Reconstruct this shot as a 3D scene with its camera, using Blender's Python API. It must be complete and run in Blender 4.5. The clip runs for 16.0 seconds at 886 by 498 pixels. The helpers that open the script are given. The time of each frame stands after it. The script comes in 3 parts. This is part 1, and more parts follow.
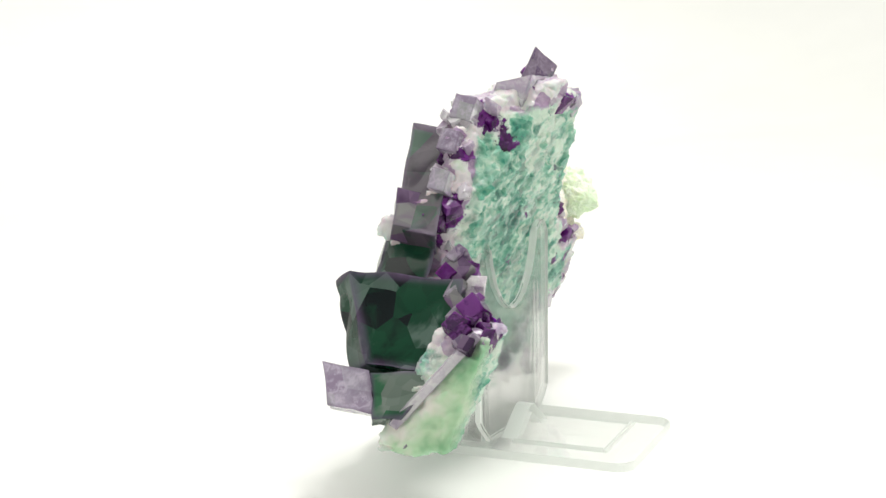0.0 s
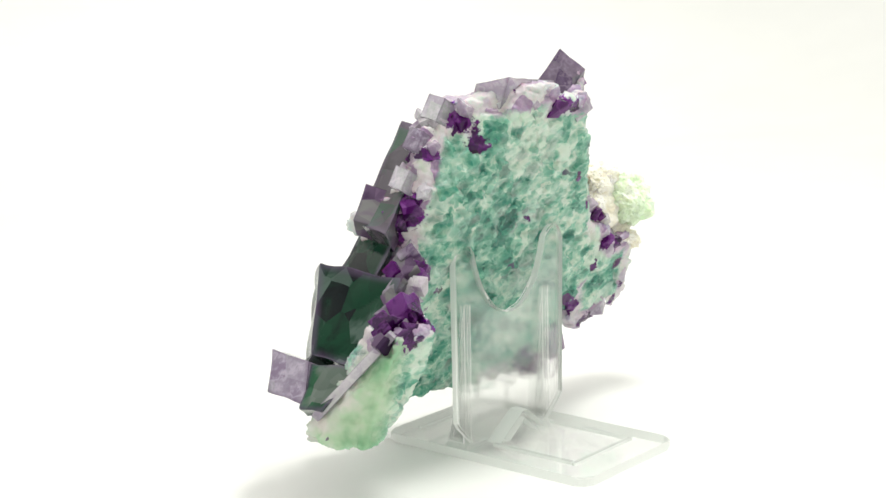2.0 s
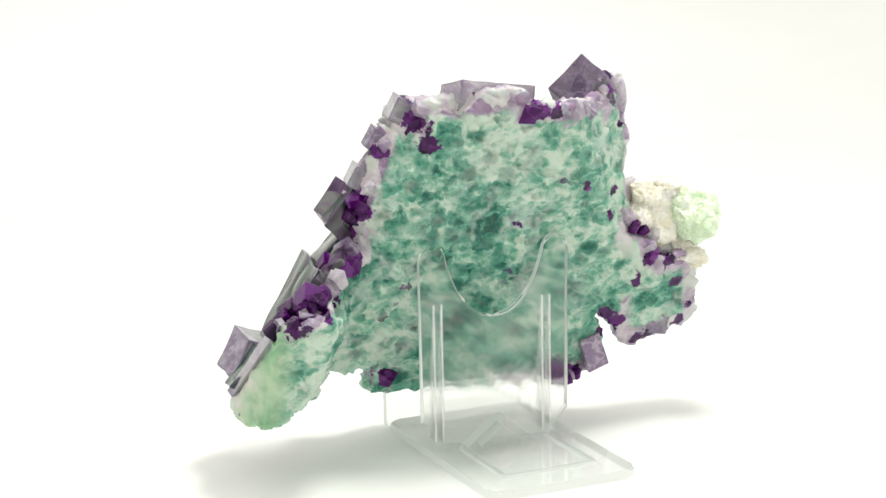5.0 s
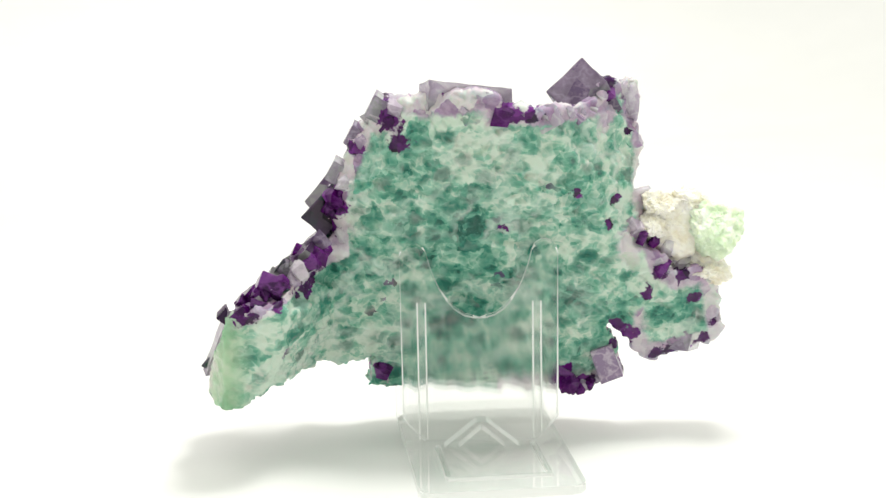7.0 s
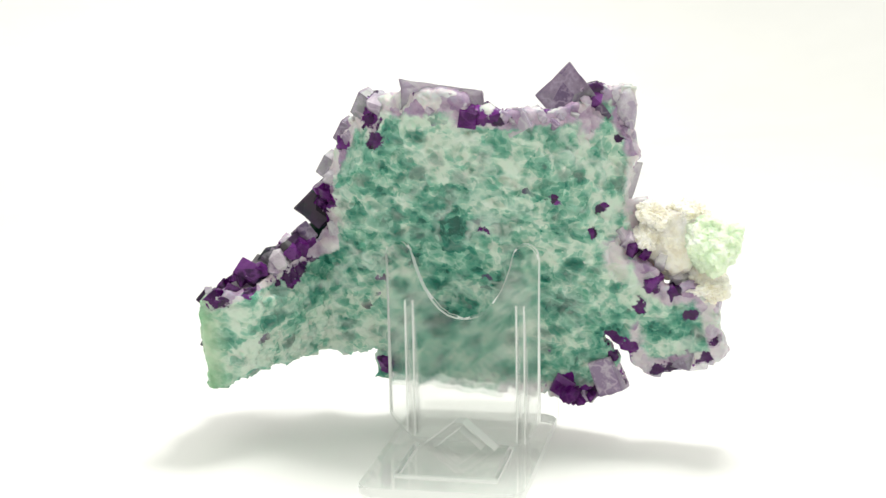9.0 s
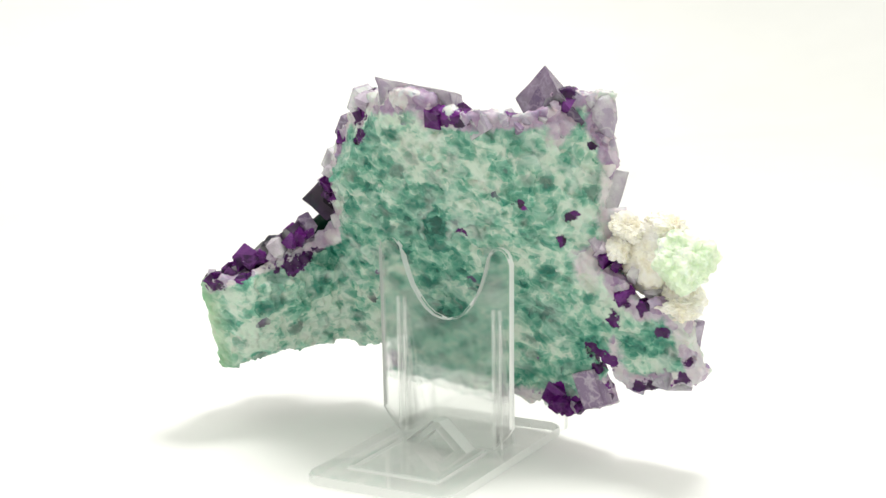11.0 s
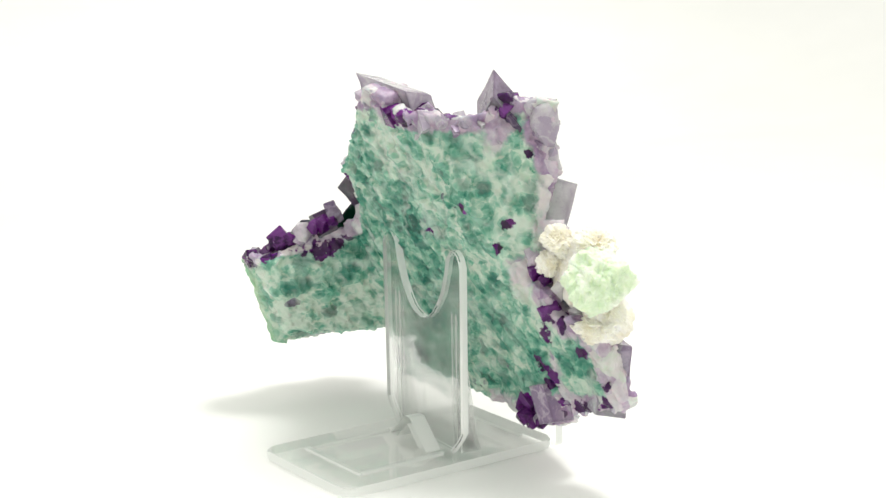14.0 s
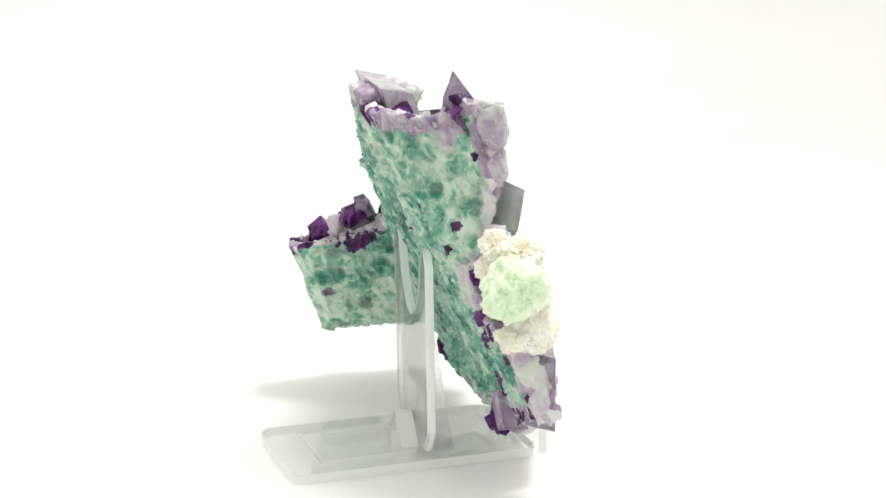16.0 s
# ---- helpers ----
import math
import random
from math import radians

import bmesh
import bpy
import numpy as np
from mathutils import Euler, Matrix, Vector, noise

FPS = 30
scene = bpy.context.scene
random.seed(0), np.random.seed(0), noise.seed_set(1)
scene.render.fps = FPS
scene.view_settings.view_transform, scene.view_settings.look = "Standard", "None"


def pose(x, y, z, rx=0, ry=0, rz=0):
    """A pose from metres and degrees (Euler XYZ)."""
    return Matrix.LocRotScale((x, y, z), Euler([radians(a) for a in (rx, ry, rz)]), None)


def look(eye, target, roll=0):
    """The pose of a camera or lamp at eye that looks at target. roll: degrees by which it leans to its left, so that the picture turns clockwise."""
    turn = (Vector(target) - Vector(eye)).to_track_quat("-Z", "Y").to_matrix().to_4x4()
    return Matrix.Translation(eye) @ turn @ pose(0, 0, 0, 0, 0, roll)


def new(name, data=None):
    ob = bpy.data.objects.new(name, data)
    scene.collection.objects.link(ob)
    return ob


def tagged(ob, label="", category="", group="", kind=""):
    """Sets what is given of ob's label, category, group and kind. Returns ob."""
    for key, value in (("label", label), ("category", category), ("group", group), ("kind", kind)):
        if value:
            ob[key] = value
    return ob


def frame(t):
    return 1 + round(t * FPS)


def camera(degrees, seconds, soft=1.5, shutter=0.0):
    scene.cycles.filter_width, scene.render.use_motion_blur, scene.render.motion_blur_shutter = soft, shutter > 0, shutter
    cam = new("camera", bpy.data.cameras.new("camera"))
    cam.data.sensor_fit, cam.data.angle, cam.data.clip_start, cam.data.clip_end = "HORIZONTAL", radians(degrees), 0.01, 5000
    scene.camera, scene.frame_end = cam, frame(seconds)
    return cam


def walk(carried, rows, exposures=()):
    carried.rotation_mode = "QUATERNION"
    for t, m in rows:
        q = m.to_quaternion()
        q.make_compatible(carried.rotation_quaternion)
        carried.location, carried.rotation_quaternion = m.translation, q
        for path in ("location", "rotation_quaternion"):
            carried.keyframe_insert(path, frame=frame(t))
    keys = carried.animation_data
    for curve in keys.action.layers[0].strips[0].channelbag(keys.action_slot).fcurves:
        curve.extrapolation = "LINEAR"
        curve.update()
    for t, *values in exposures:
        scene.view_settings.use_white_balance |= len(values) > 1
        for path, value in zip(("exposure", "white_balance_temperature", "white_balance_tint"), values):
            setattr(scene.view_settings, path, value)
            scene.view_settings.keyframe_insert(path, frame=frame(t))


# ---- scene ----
cam = camera(28.6, 16.0)
CAM = pose(-0.0040, -0.4497, 0.1470, 78.02, 0, 0) @ pose(0, 0, 0, 0, 0, -1.04)
walk(cam, [(0, CAM), (16.0, CAM)])
# turn of the table under the specimen: seconds, degrees
TURN = [(0, 64.65), (1, 56.38), (2, 47.88), (3, 39.26), (4, 30.47), (6.5, 8.26), (7.5, -0.69), (9, -14.06), (11.5, -36.33), (13, -49.0), (14.5, -61.69), (16.0, -74.68)]

# ---- light ----
world = bpy.data.worlds.new("world")
scene.world = world
world.use_nodes = True
# a bright tent roof over a dimmer room
wt = world.node_tree
tc = wt.nodes.new("ShaderNodeTexCoord")
sep = wt.nodes.new("ShaderNodeSeparateXYZ")
lift = wt.nodes.new("ShaderNodeMapRange")
lift.inputs["From Min"].default_value, lift.inputs["From Max"].default_value = 0.0, 1.0
lift.inputs["To Min"].default_value, lift.inputs["To Max"].default_value = 0.16, 1.52
wt.links.new(tc.outputs["Generated"], sep.inputs[0])
wt.links.new(sep.outputs[2], lift.inputs["Value"])
wt.links.new(lift.outputs[0], wt.nodes["Background"].inputs[1])
wt.nodes["Background"].inputs[0].default_value = (0.985, 0.985, 0.92, 1)
scene.view_settings.exposure = 0.0


def area_lamp(name, eye, target, size, watts, colour):
    data = bpy.data.lights.new(name, "AREA")
    data.shape, data.size, data.energy, data.color = "DISK", size, watts, colour
    ob = new(name, data)
    ob.matrix_world = look(eye, target)
    return ob


area_lamp("photo_lamp", (0.082, 0.015, 0.47), (0.0, 0.08, 0), 0.11, 1.15, (1, 0.985, 0.945))
# unseen fill lamp, added at the back to brighten the paper it faces
area_lamp("backdrop_fill", (-0.1, 0.34, 0.6), (-0.1, 0.7, 0.03), 0.42, 0.2, (1, 0.985, 0.945)).data.spread = radians(46)


# ---- materials ----
def material(name, rough=0.5, spec=0.5):
    m = bpy.data.materials.new(name)
    m.use_nodes = True
    b = m.node_tree.nodes["Principled BSDF"]
    b.inputs["Roughness"].default_value = rough
    b.inputs["Specular IOR Level"].default_value = spec
    return m, m.node_tree, b


def node(tree, kind, **values):
    n = tree.nodes.new(kind)
    for k, v in values.items():
        n.inputs[k.replace("_", " ")].default_value = v
    return n


def ramp(tree, source, stops):
    r = tree.nodes.new("ShaderNodeValToRGB")
    while len(r.color_ramp.elements) < len(stops):
        r.color_ramp.elements.new(0.5)
    for e, (p, c) in zip(r.color_ramp.elements, stops):
        e.position, e.color = p, (*c, 1)
    tree.links.new(source, r.inputs[0])
    return r.outputs[0]


def mix(tree, fac, a, b, mode="MIX"):
    n = tree.nodes.new("ShaderNodeMix")
    n.data_type, n.blend_type = "RGBA", mode
    for socket, v in ((n.inputs[0], fac), (n.inputs[6], a), (n.inputs[7], b)):
        if isinstance(v, bpy.types.NodeSocket):
            tree.links.new(v, socket)
        elif isinstance(v, tuple):
            socket.default_value = (*v, 1)
        else:
            socket.default_value = v
    return n.outputs[2]


def maths(tree, op, a, b=0.0):
    n = tree.nodes.new("ShaderNodeMath")
    n.operation = op
    for socket, v in ((n.inputs[0], a), (n.inputs[1], b)):
        if isinstance(v, bpy.types.NodeSocket):
            tree.links.new(v, socket)
        else:
            socket.default_value = v
    return n.outputs[0]


def coords(tree, scale=(1, 1, 1), turn=(0, 0, 0)):
    tc = tree.nodes.new("ShaderNodeTexCoord")
    mp = tree.nodes.new("ShaderNodeMapping")
    mp.inputs["Scale"].default_value = scale
    mp.inputs["Rotation"].default_value = turn
    tree.links.new(tc.outputs["Object"], mp.inputs[0])
    return mp.outputs[0]


def noise_of(tree, vec, scale, detail=4, rough=0.6, distort=0.0):
    n = node(tree, "ShaderNodeTexNoise", Scale=scale, Detail=detail, Roughness=rough, Distortion=distort)
    tree.links.new(vec, n.inputs["Vector"])
    return n.outputs[0]


def bump(tree, bsdf, height, strength, distance):
    n = node(tree, "ShaderNodeBump", Strength=strength, Distance=distance)
    tree.links.new(height, n.inputs["Height"])
    tree.links.new(n.outputs[0], bsdf.inputs["Normal"])


def matrix_material():
    """Broken massive fluorite: teal and pale green grains, whitish cleavage veins, lilac rim, purple stains."""
    m, t, b = material("massive_fluorite", 0.26, 0.4)
    vec = coords(t)
    warp = node(t, "ShaderNodeTexNoise", Scale=170, Detail=3)
    t.links.new(vec, warp.inputs["Vector"])
    bent = t.nodes.new("ShaderNodeVectorMath")
    bent.operation = "MULTIPLY_ADD"
    t.links.new(warp.outputs[1], bent.inputs[0])
    bent.inputs[1].default_value = (0.0042, 0.0042, 0.0042)
    t.links.new(coords(t, (1.0, 1.0, 1.12), (0, 0.7, 0)), bent.inputs[2])
    cells = []
    for scale in (165, 330, 620):
        grain = node(t, "ShaderNodeTexVoronoi", Scale=scale)
        t.links.new(bent.outputs[0], grain.inputs["Vector"])
        split = t.nodes.new("ShaderNodeSeparateColor")
        t.links.new(grain.outputs["Color"], split.inputs[0])
        cells.append((grain.outputs["Distance"], split))
    (span, tone), (span2, tone2), (span3, tone3) = cells
    broad = noise_of(t, vec, 42, 4, 0.6)
    # each grain is darkest in its clear middle and whitens towards its broken edge
    level = maths(t, "MULTIPLY", broad, 1.5)
    for far, split, edge, own in ((span, tone, 0.42, 0.3), (span2, tone2, 0.3, 0.22), (span3, tone3, 0.16, 0.26)):
        level = maths(t, "ADD", level, maths(t, "ADD", maths(t, "MULTIPLY", far, edge), maths(t, "MULTIPLY", split.outputs[0], own)))
    level = maths(t, "SUBTRACT", level, 1.07)
    depth = t.nodes.new("ShaderNodeAttribute")
    depth.attribute_name = "teal"
    level = maths(t, "SUBTRACT", level, maths(t, "MULTIPLY", depth.outputs["Fac"], 0.16))
    green = ramp(t, level, [(0.05, (0.008, 0.095, 0.07)), (0.22, (0.04, 0.22, 0.155)), (0.4, (0.12, 0.34, 0.245)), (0.58, (0.27, 0.48, 0.37)), (0.8, (0.55, 0.66, 0.56))])
    # dark clear pockets between the grains
    inner = ramp(t, span, [(0.28, (1, 1, 1)), (0.5, (0, 0, 0))])
    deep = maths(t, "MULTIPLY", inner, ramp(t, maths(t, "ADD", tone.outputs[2], maths(t, "MULTIPLY", depth.outputs["Fac"], 0.14)), [(0.8, (0, 0, 0)), (0.88, (1, 1, 1))]))
    colour = mix(t, maths(t, "MULTIPLY", deep, 0.7), green, (0.008, 0.14, 0.1))
    mauve = maths(t, "MULTIPLY", inner, ramp(t, tone.outputs[1], [(0.78, (0, 0, 0)), (0.86, (1, 1, 1))]))
    colour = mix(t, maths(t, "MULTIPLY", mauve, 0.45), colour, (0.22, 0.21, 0.21))
    patch = ramp(t, noise_of(t, vec, 55, 3), [(0.4, (0, 0, 0)), (0.62, (1, 1, 1))])
    wisp = maths(t, "ABSOLUTE", maths(t, "SUBTRACT", noise_of(t, bent.outputs[0], 85, 3, 0.5), 0.5))
    wisp = ramp(t, wisp, [(0.0, (1, 1, 1)), (0.07, (0, 0, 0))])
    colour = mix(t, maths(t, "MULTIPLY", maths(t, "MULTIPLY", wisp, patch), 0.6), colour, (0.6, 0.68, 0.62))
    rim = t.nodes.new("ShaderNodeAttribute")
    rim.attribute_name = "rim"
    speck = noise_of(t, vec, 190, 4, 0.65)
    lilac = ramp(t, maths(t, "ADD", maths(t, "MULTIPLY", speck, 0.6), maths(t, "MULTIPLY", tone.outputs[1], 0.4)), [(0.28, (0.27, 0.17, 0.3)), (0.4, (0.4, 0.31, 0.42)), (0.54, (0.56, 0.5, 0.55)), (0.66, (0.62, 0.6, 0.6)), (0.78, (0.5, 0.58, 0.48))])
    rimfac = ramp(t, maths(t, "ADD", rim.outputs["Fac"], maths(t, "MULTIPLY", maths(t, "SUBTRACT", speck, 0.5), 1.1)), [(0.4, (0, 0, 0)), (0.62, (1, 1, 1))])
    colour = mix(t, rimfac, colour, lilac)
    pale = t.nodes.new("ShaderNodeAttribute")
    pale.attribute_name = "pale"
    mint = ramp(t, broad, [(0.38, (0.17, 0.36, 0.2)), (0.48, (0.4, 0.55, 0.37)), (0.57, (0.6, 0.6, 0.55))])
    colour = mix(t, pale.outputs["Fac"], colour, mint)
    stain = t.nodes.new("ShaderNodeAttribute")
    stain.attribute_name = "stain"
    stfac = ramp(t, maths(t, "ADD", stain.outputs["Fac"], maths(t, "MULTIPLY", maths(t, "SUBTRACT", noise_of(t, vec, 230, 4, 0.65), 0.5), 2.6)), [(0.6, (0, 0, 0)), (0.72, (1, 1, 1))])
    purple = ramp(t, tone.outputs[1], [(0.0, (0.014, 0.0, 0.025)), (0.6, (0.065, 0.001, 0.095)), (1.0, (0.16, 0.015, 0.22))])
    colour = mix(t, stfac, colour, purple)
    dots = maths(t, "MULTIPLY", ramp(t, tone2.outputs[1], [(0.97, (0, 0, 0)), (0.98, (1, 1, 1))]), ramp(t, noise_of(t, vec, 45, 2), [(0.48, (0, 0, 0)), (0.56, (1, 1, 1))]))
    colour = mix(t, maths(t, "MULTIPLY", dots, 0.75), colour, purple)
    t.links.new(colour, b.inputs["Base Color"])
    b.inputs["Subsurface Weight"].default_value = 0.5
    b.inputs["Subsurface Radius"].default_value = (0.5, 1.0, 0.8)
    b.inputs["Subsurface Scale"].default_value = 0.006
    bump(t, b, maths(t, "ADD", noise_of(t, vec, 600, 5, 0.7), maths(t, "MULTIPLY", tone.outputs[2], 0.5)), 0.35, 0.0006)
    return m


def crystal_material(name, light, dark, core, clear=0.7, rough=0.1):
    """A translucent fluorite crystal: cloudy zones between light and dark, a green core, purple edges."""
    m, t, b = material(name, rough, 0.22 if clear > 0.2 else 0.13)
    vec = coords(t)
    zone = node(t, "ShaderNodeTexVoronoi", Scale=105)
    t.links.new(vec, zone.inputs["Vector"])
    zones = t.nodes.new("ShaderNodeSeparateColor")
    t.links.new(zone.outputs["Color"], zones.inputs[0])
    cloud = noise_of(t, vec, 75, 4, 0.55, 0.6)
    cloud = maths(t, "ADD", maths(t, "MULTIPLY", cloud, 0.6), maths(t, "MULTIPLY", zones.outputs[0], 0.4))
    colour = ramp(t, cloud, [(0.36, dark), (0.48, light), (0.56, light), (0.64, core)])
    fleck = node(t, "ShaderNodeTexVoronoi", Scale=210)
    t.links.new(vec, fleck.inputs["Vector"])
    sep = t.nodes.new("ShaderNodeSeparateColor")
    t.links.new(fleck.outputs["Color"], sep.inputs[0])
    colour = mix(t, maths(t, "MULTIPLY", sep.outputs[0], 0.35), colour, dark)
    if clear > 0.2:
        pale = tuple(min(0.85, 1.35 * c + 0.03) for c in light)
        fleck2 = noise_of(t, vec, 330, 4, 0.7)
        colour = mix(t, ramp(t, fleck2, [(0.5, (0, 0, 0)), (0.66, (0.75, 0.75, 0.75))]), colour, pale)
        colour = mix(t, ramp(t, fleck2, [(0.34, (0.6, 0.6, 0.6)), (0.46, (0, 0, 0))]), colour, dark)
        crack = maths(t, "ABSOLUTE", maths(t, "SUBTRACT", noise_of(t, vec, 120, 3, 0.5), 0.5))
        colour = mix(t, ramp(t, crack, [(0.0, (0.6, 0.6, 0.6)), (0.03, (0, 0, 0))]), colour, pale)
    border = t.nodes.new("ShaderNodeAttribute")
    border.attribute_name = "border"
    band = maths(t, "MULTIPLY", border.outputs["Fac"], maths(t, "ADD", noise_of(t, vec, 130, 3), 0.05))
    colour = mix(t, band, colour, (0.13, 0.085, 0.16))
    t.links.new(colour, b.inputs["Base Color"])
    b.inputs["Transmission Weight"].default_value = clear
    b.inputs["Subsurface Weight"].default_value = 0.35 if clear > 0.2 else 0.05
    b.inputs["Subsurface Radius"].default_value = (1.0, 0.9, 1.0)
    b.inputs["Subsurface Scale"].default_value = 0.004
    b.inputs["IOR"].default_value = 1.43
    bump(t, b, noise_of(t, vec, 300, 4), 0.1, 0.0004)
    return m


def acrylic_material(name, rough, haze):
    """Thin clear plastic: see-through walls with a glossy coat and a little white haze that brightens them."""
    m, t, b = material(name, rough, 0.5)
    b.inputs["Base Color"].default_value = (0.9, 0.92, 0.9, 1)
    clear = node(t, "ShaderNodeBsdfTransparent")
    clear.inputs[0].default_value = (0.998, 1.0, 0.998, 1)
    # uneven share of near-white, a painted haze that lifts the clear walls
    wear = ramp(t, noise_of(t, coords(t, (1, 1, 3)), 90, 4), [(0.35, (0.3, 0.3, 0.3)), (0.7, (1, 1, 1))])
    veil = node(t, "ShaderNodeMixShader")
    t.links.new(maths(t, "MULTIPLY", wear, haze), veil.inputs[0])
    t.links.new(clear.outputs[0], veil.inputs[1])
    t.links.new(b.outputs[0], veil.inputs[2])
    gloss = node(t, "ShaderNodeBsdfAnisotropic", Roughness=rough)
    gloss.inputs[0].default_value = (0.95, 0.95, 0.95, 1)
    weight = t.nodes.new("ShaderNodeLayerWeight")
    coat = maths(t, "ADD", maths(t, "MULTIPLY", maths(t, "POWER", weight.outputs["Facing"], 5.0), 0.8), 0.04)
    blend = node(t, "ShaderNodeMixShader")
    t.links.new(coat, blend.inputs[0])
    t.links.new(veil.outputs[0], blend.inputs[1])
    t.links.new(gloss.outputs[0], blend.inputs[2])
    t.links.new(blend.outputs[0], t.nodes["Material Output"].inputs[0])
    return m


def moulded_material():
    """Clear moulded plastic whose dull back blurs what is seen through it."""
    m, t, b = material("moulded_acrylic", 0.05, 0.5)
    through_it = node(t, "ShaderNodeBsdfRefraction", Roughness=0.22, IOR=1.3)
    through_it.inputs["Color"].default_value = (0.99, 1.0, 0.99, 1)
    gloss = node(t, "ShaderNodeBsdfAnisotropic", Roughness=0.05)
    weight = t.nodes.new("ShaderNodeLayerWeight")
    coat = maths(t, "ADD", maths(t, "MULTIPLY", maths(t, "POWER", weight.outputs["Facing"], 5.0), 0.8), 0.03)
    blend = node(t, "ShaderNodeMixShader")
    t.links.new(coat, blend.inputs[0])
    plain = node(t, "ShaderNodeBsdfTransparent")
    dull = node(t, "ShaderNodeMixShader")
    dull.inputs[0].default_value = 0.55
    t.links.new(plain.outputs[0], dull.inputs[1])
    t.links.new(through_it.outputs[0], dull.inputs[2])
    t.links.new(dull.outputs[0], blend.inputs[1])
    t.links.new(gloss.outputs[0], blend.inputs[2])
    t.links.new(blend.outputs[0], t.nodes["Material Output"].inputs[0])
    return m


def paper_material():
    m, t, b = material("white_paper", 0.75, 0.2)
    vec = coords(t)
    t.links.new(ramp(t, noise_of(t, vec, 9, 3), [(0.3, (0.83, 0.83, 0.815)), (0.7, (0.87, 0.87, 0.855))]), b.inputs["Base Color"])
    bump(t, b, noise_of(t, vec, 900, 3), 0.05, 0.0003)
    return m


def rough_mineral(name, low, mid, high, scale, sss):
    m, t, b = material(name, 0.4, 0.4)
    vec = coords(t)
    n = noise_of(t, vec, scale, 5, 0.65)
    t.links.new(ramp(t, n, [(0.3, low), (0.5, mid), (0.68, high)]), b.inputs["Base Color"])
    b.inputs["Subsurface Weight"].default_value = sss
    b.inputs["Subsurface Radius"].default_value = (1, 1, 0.7)
    b.inputs["Subsurface Scale"].default_value = 0.003
    bump(t, b, noise_of(t, vec, scale * 3, 4), 0.5, 0.0008)
    return m


MASSIVE = matrix_material()
LILAC = crystal_material("lilac_fluorite", (0.6, 0.52, 0.62), (0.38, 0.28, 0.43), (0.68, 0.66, 0.67), 0.35, 0.12)
CLEAR = crystal_material("clear_lilac_fluorite", (0.76, 0.71, 0.78), (0.55, 0.48, 0.6), (0.78, 0.78, 0.78), 0.4, 0.1)
SMOKY = crystal_material("smoky_fluorite", (0.06, 0.045, 0.065), (0.008, 0.004, 0.011), (0.02, 0.065, 0.04), 0.08, 0.14)
GREY = crystal_material("grey_fluorite", (0.4, 0.36, 0.44), (0.27, 0.21, 0.31), (0.4, 0.43, 0.41), 0.35, 0.1)
PLUM = crystal_material("plum_fluorite", (0.33, 0.27, 0.36), (0.16, 0.11, 0.2), (0.31, 0.32, 0.33), 0.45, 0.12)
DUSK = crystal_material("dusky_fluorite", (0.14, 0.09, 0.16), (0.04, 0.018, 0.055), (0.2, 0.2, 0.2), 0.15, 0.13)
VIOLET = crystal_material("violet_fluorite", (0.1, 0.003, 0.14), (0.028, 0.0, 0.045), (0.2, 0.05, 0.27), 0.25, 0.15)
DEEP = crystal_material("deep_green_fluorite", (0.004, 0.042, 0.02), (0.0005, 0.004, 0.005), (0.08, 0.125, 0.105), 0.04, 0.14)
MINT = crystal_material("green_fluorite", (0.025, 0.1, 0.05), (0.01, 0.045, 0.025), (0.13, 0.16, 0.14), 0.08, 0.14)
WHITE = rough_mineral("white_crust", (0.72, 0.65, 0.48), (0.87, 0.84, 0.74), (0.93, 0.92, 0.87), 160, 0.4)
PALE = rough_mineral("pale_green_mineral", (0.56, 0.72, 0.48), (0.72, 0.84, 0.64), (0.9, 0.93, 0.84), 140, 0.5)
ACRYLIC = acrylic_material("clear_acrylic", 0.03, 0.04)
# near-white colour painted on edges for the light that clear plastic gathers there
EDGE_SHINE = material("edge_shine", 0.22, 0.5)[0]
EDGE_SHINE.node_tree.nodes["Principled BSDF"].inputs["Base Color"].default_value = (0.97, 0.98, 0.965, 1)
EDGE_SHINE.node_tree.nodes["Principled BSDF"].inputs["Transmission Weight"].default_value = 0.1
# greyer edge finish, so the base's outlines stand out from the paper
GREY_EDGE = material("grey_edge", 0.3, 0.5)[0]
GREY_EDGE.node_tree.nodes["Principled BSDF"].inputs["Base Color"].default_value = (0.84, 0.86, 0.84, 1)
GREY_EDGE.node_tree.nodes["Principled BSDF"].inputs["Transmission Weight"].default_value = 0.15
ACRYLIC_DULL = acrylic_material("hazy_acrylic", 0.08, 0.16)
MOULDED = moulded_material()
PAPER = paper_material()


# ---- helpers of the scene ----
def part(name, bm, mat, parent=None, label="", smooth=False, rim=None, finish=None):
    """One mesh under its thing. rim: an axis; faces that do not look along it get the edge finish, by default the
    painted shine.
    """
    me = bpy.data.meshes.new(name)
    bmesh.ops.recalc_face_normals(bm, faces=bm.faces)
    if rim is not None:
        for f in bm.faces:
            f.material_index = int(abs(f.normal[rim]) < 0.9)
    bm.to_mesh(me)
    bm.free()
    me.materials.append(mat)
    if rim is not None:
        me.materials.append(finish or EDGE_SHINE)
    if smooth:
        me.polygons.foreach_set("use_smooth", [True] * len(me.polygons))
    ob = new(name, me)
    if parent:
        ob.parent = parent
    return tagged(ob, label)


def prism(bm, outline, low, high, place=lambda a, b, c: (a, b, c)):
    """A solid from an outline in (a, b), reaching from low to high in c."""
    bottom = [bm.verts.new(place(a, b, low)) for a, b in outline]
    top = [bm.verts.new(place(a, b, high)) for a, b in outline]
    n = len(outline)
    bm.faces.new(bottom[::-1])
    bm.faces.new(top)
    for i in range(n):
        bm.faces.new((bottom[i], bottom[(i + 1) % n], top[(i + 1) % n], top[i]))


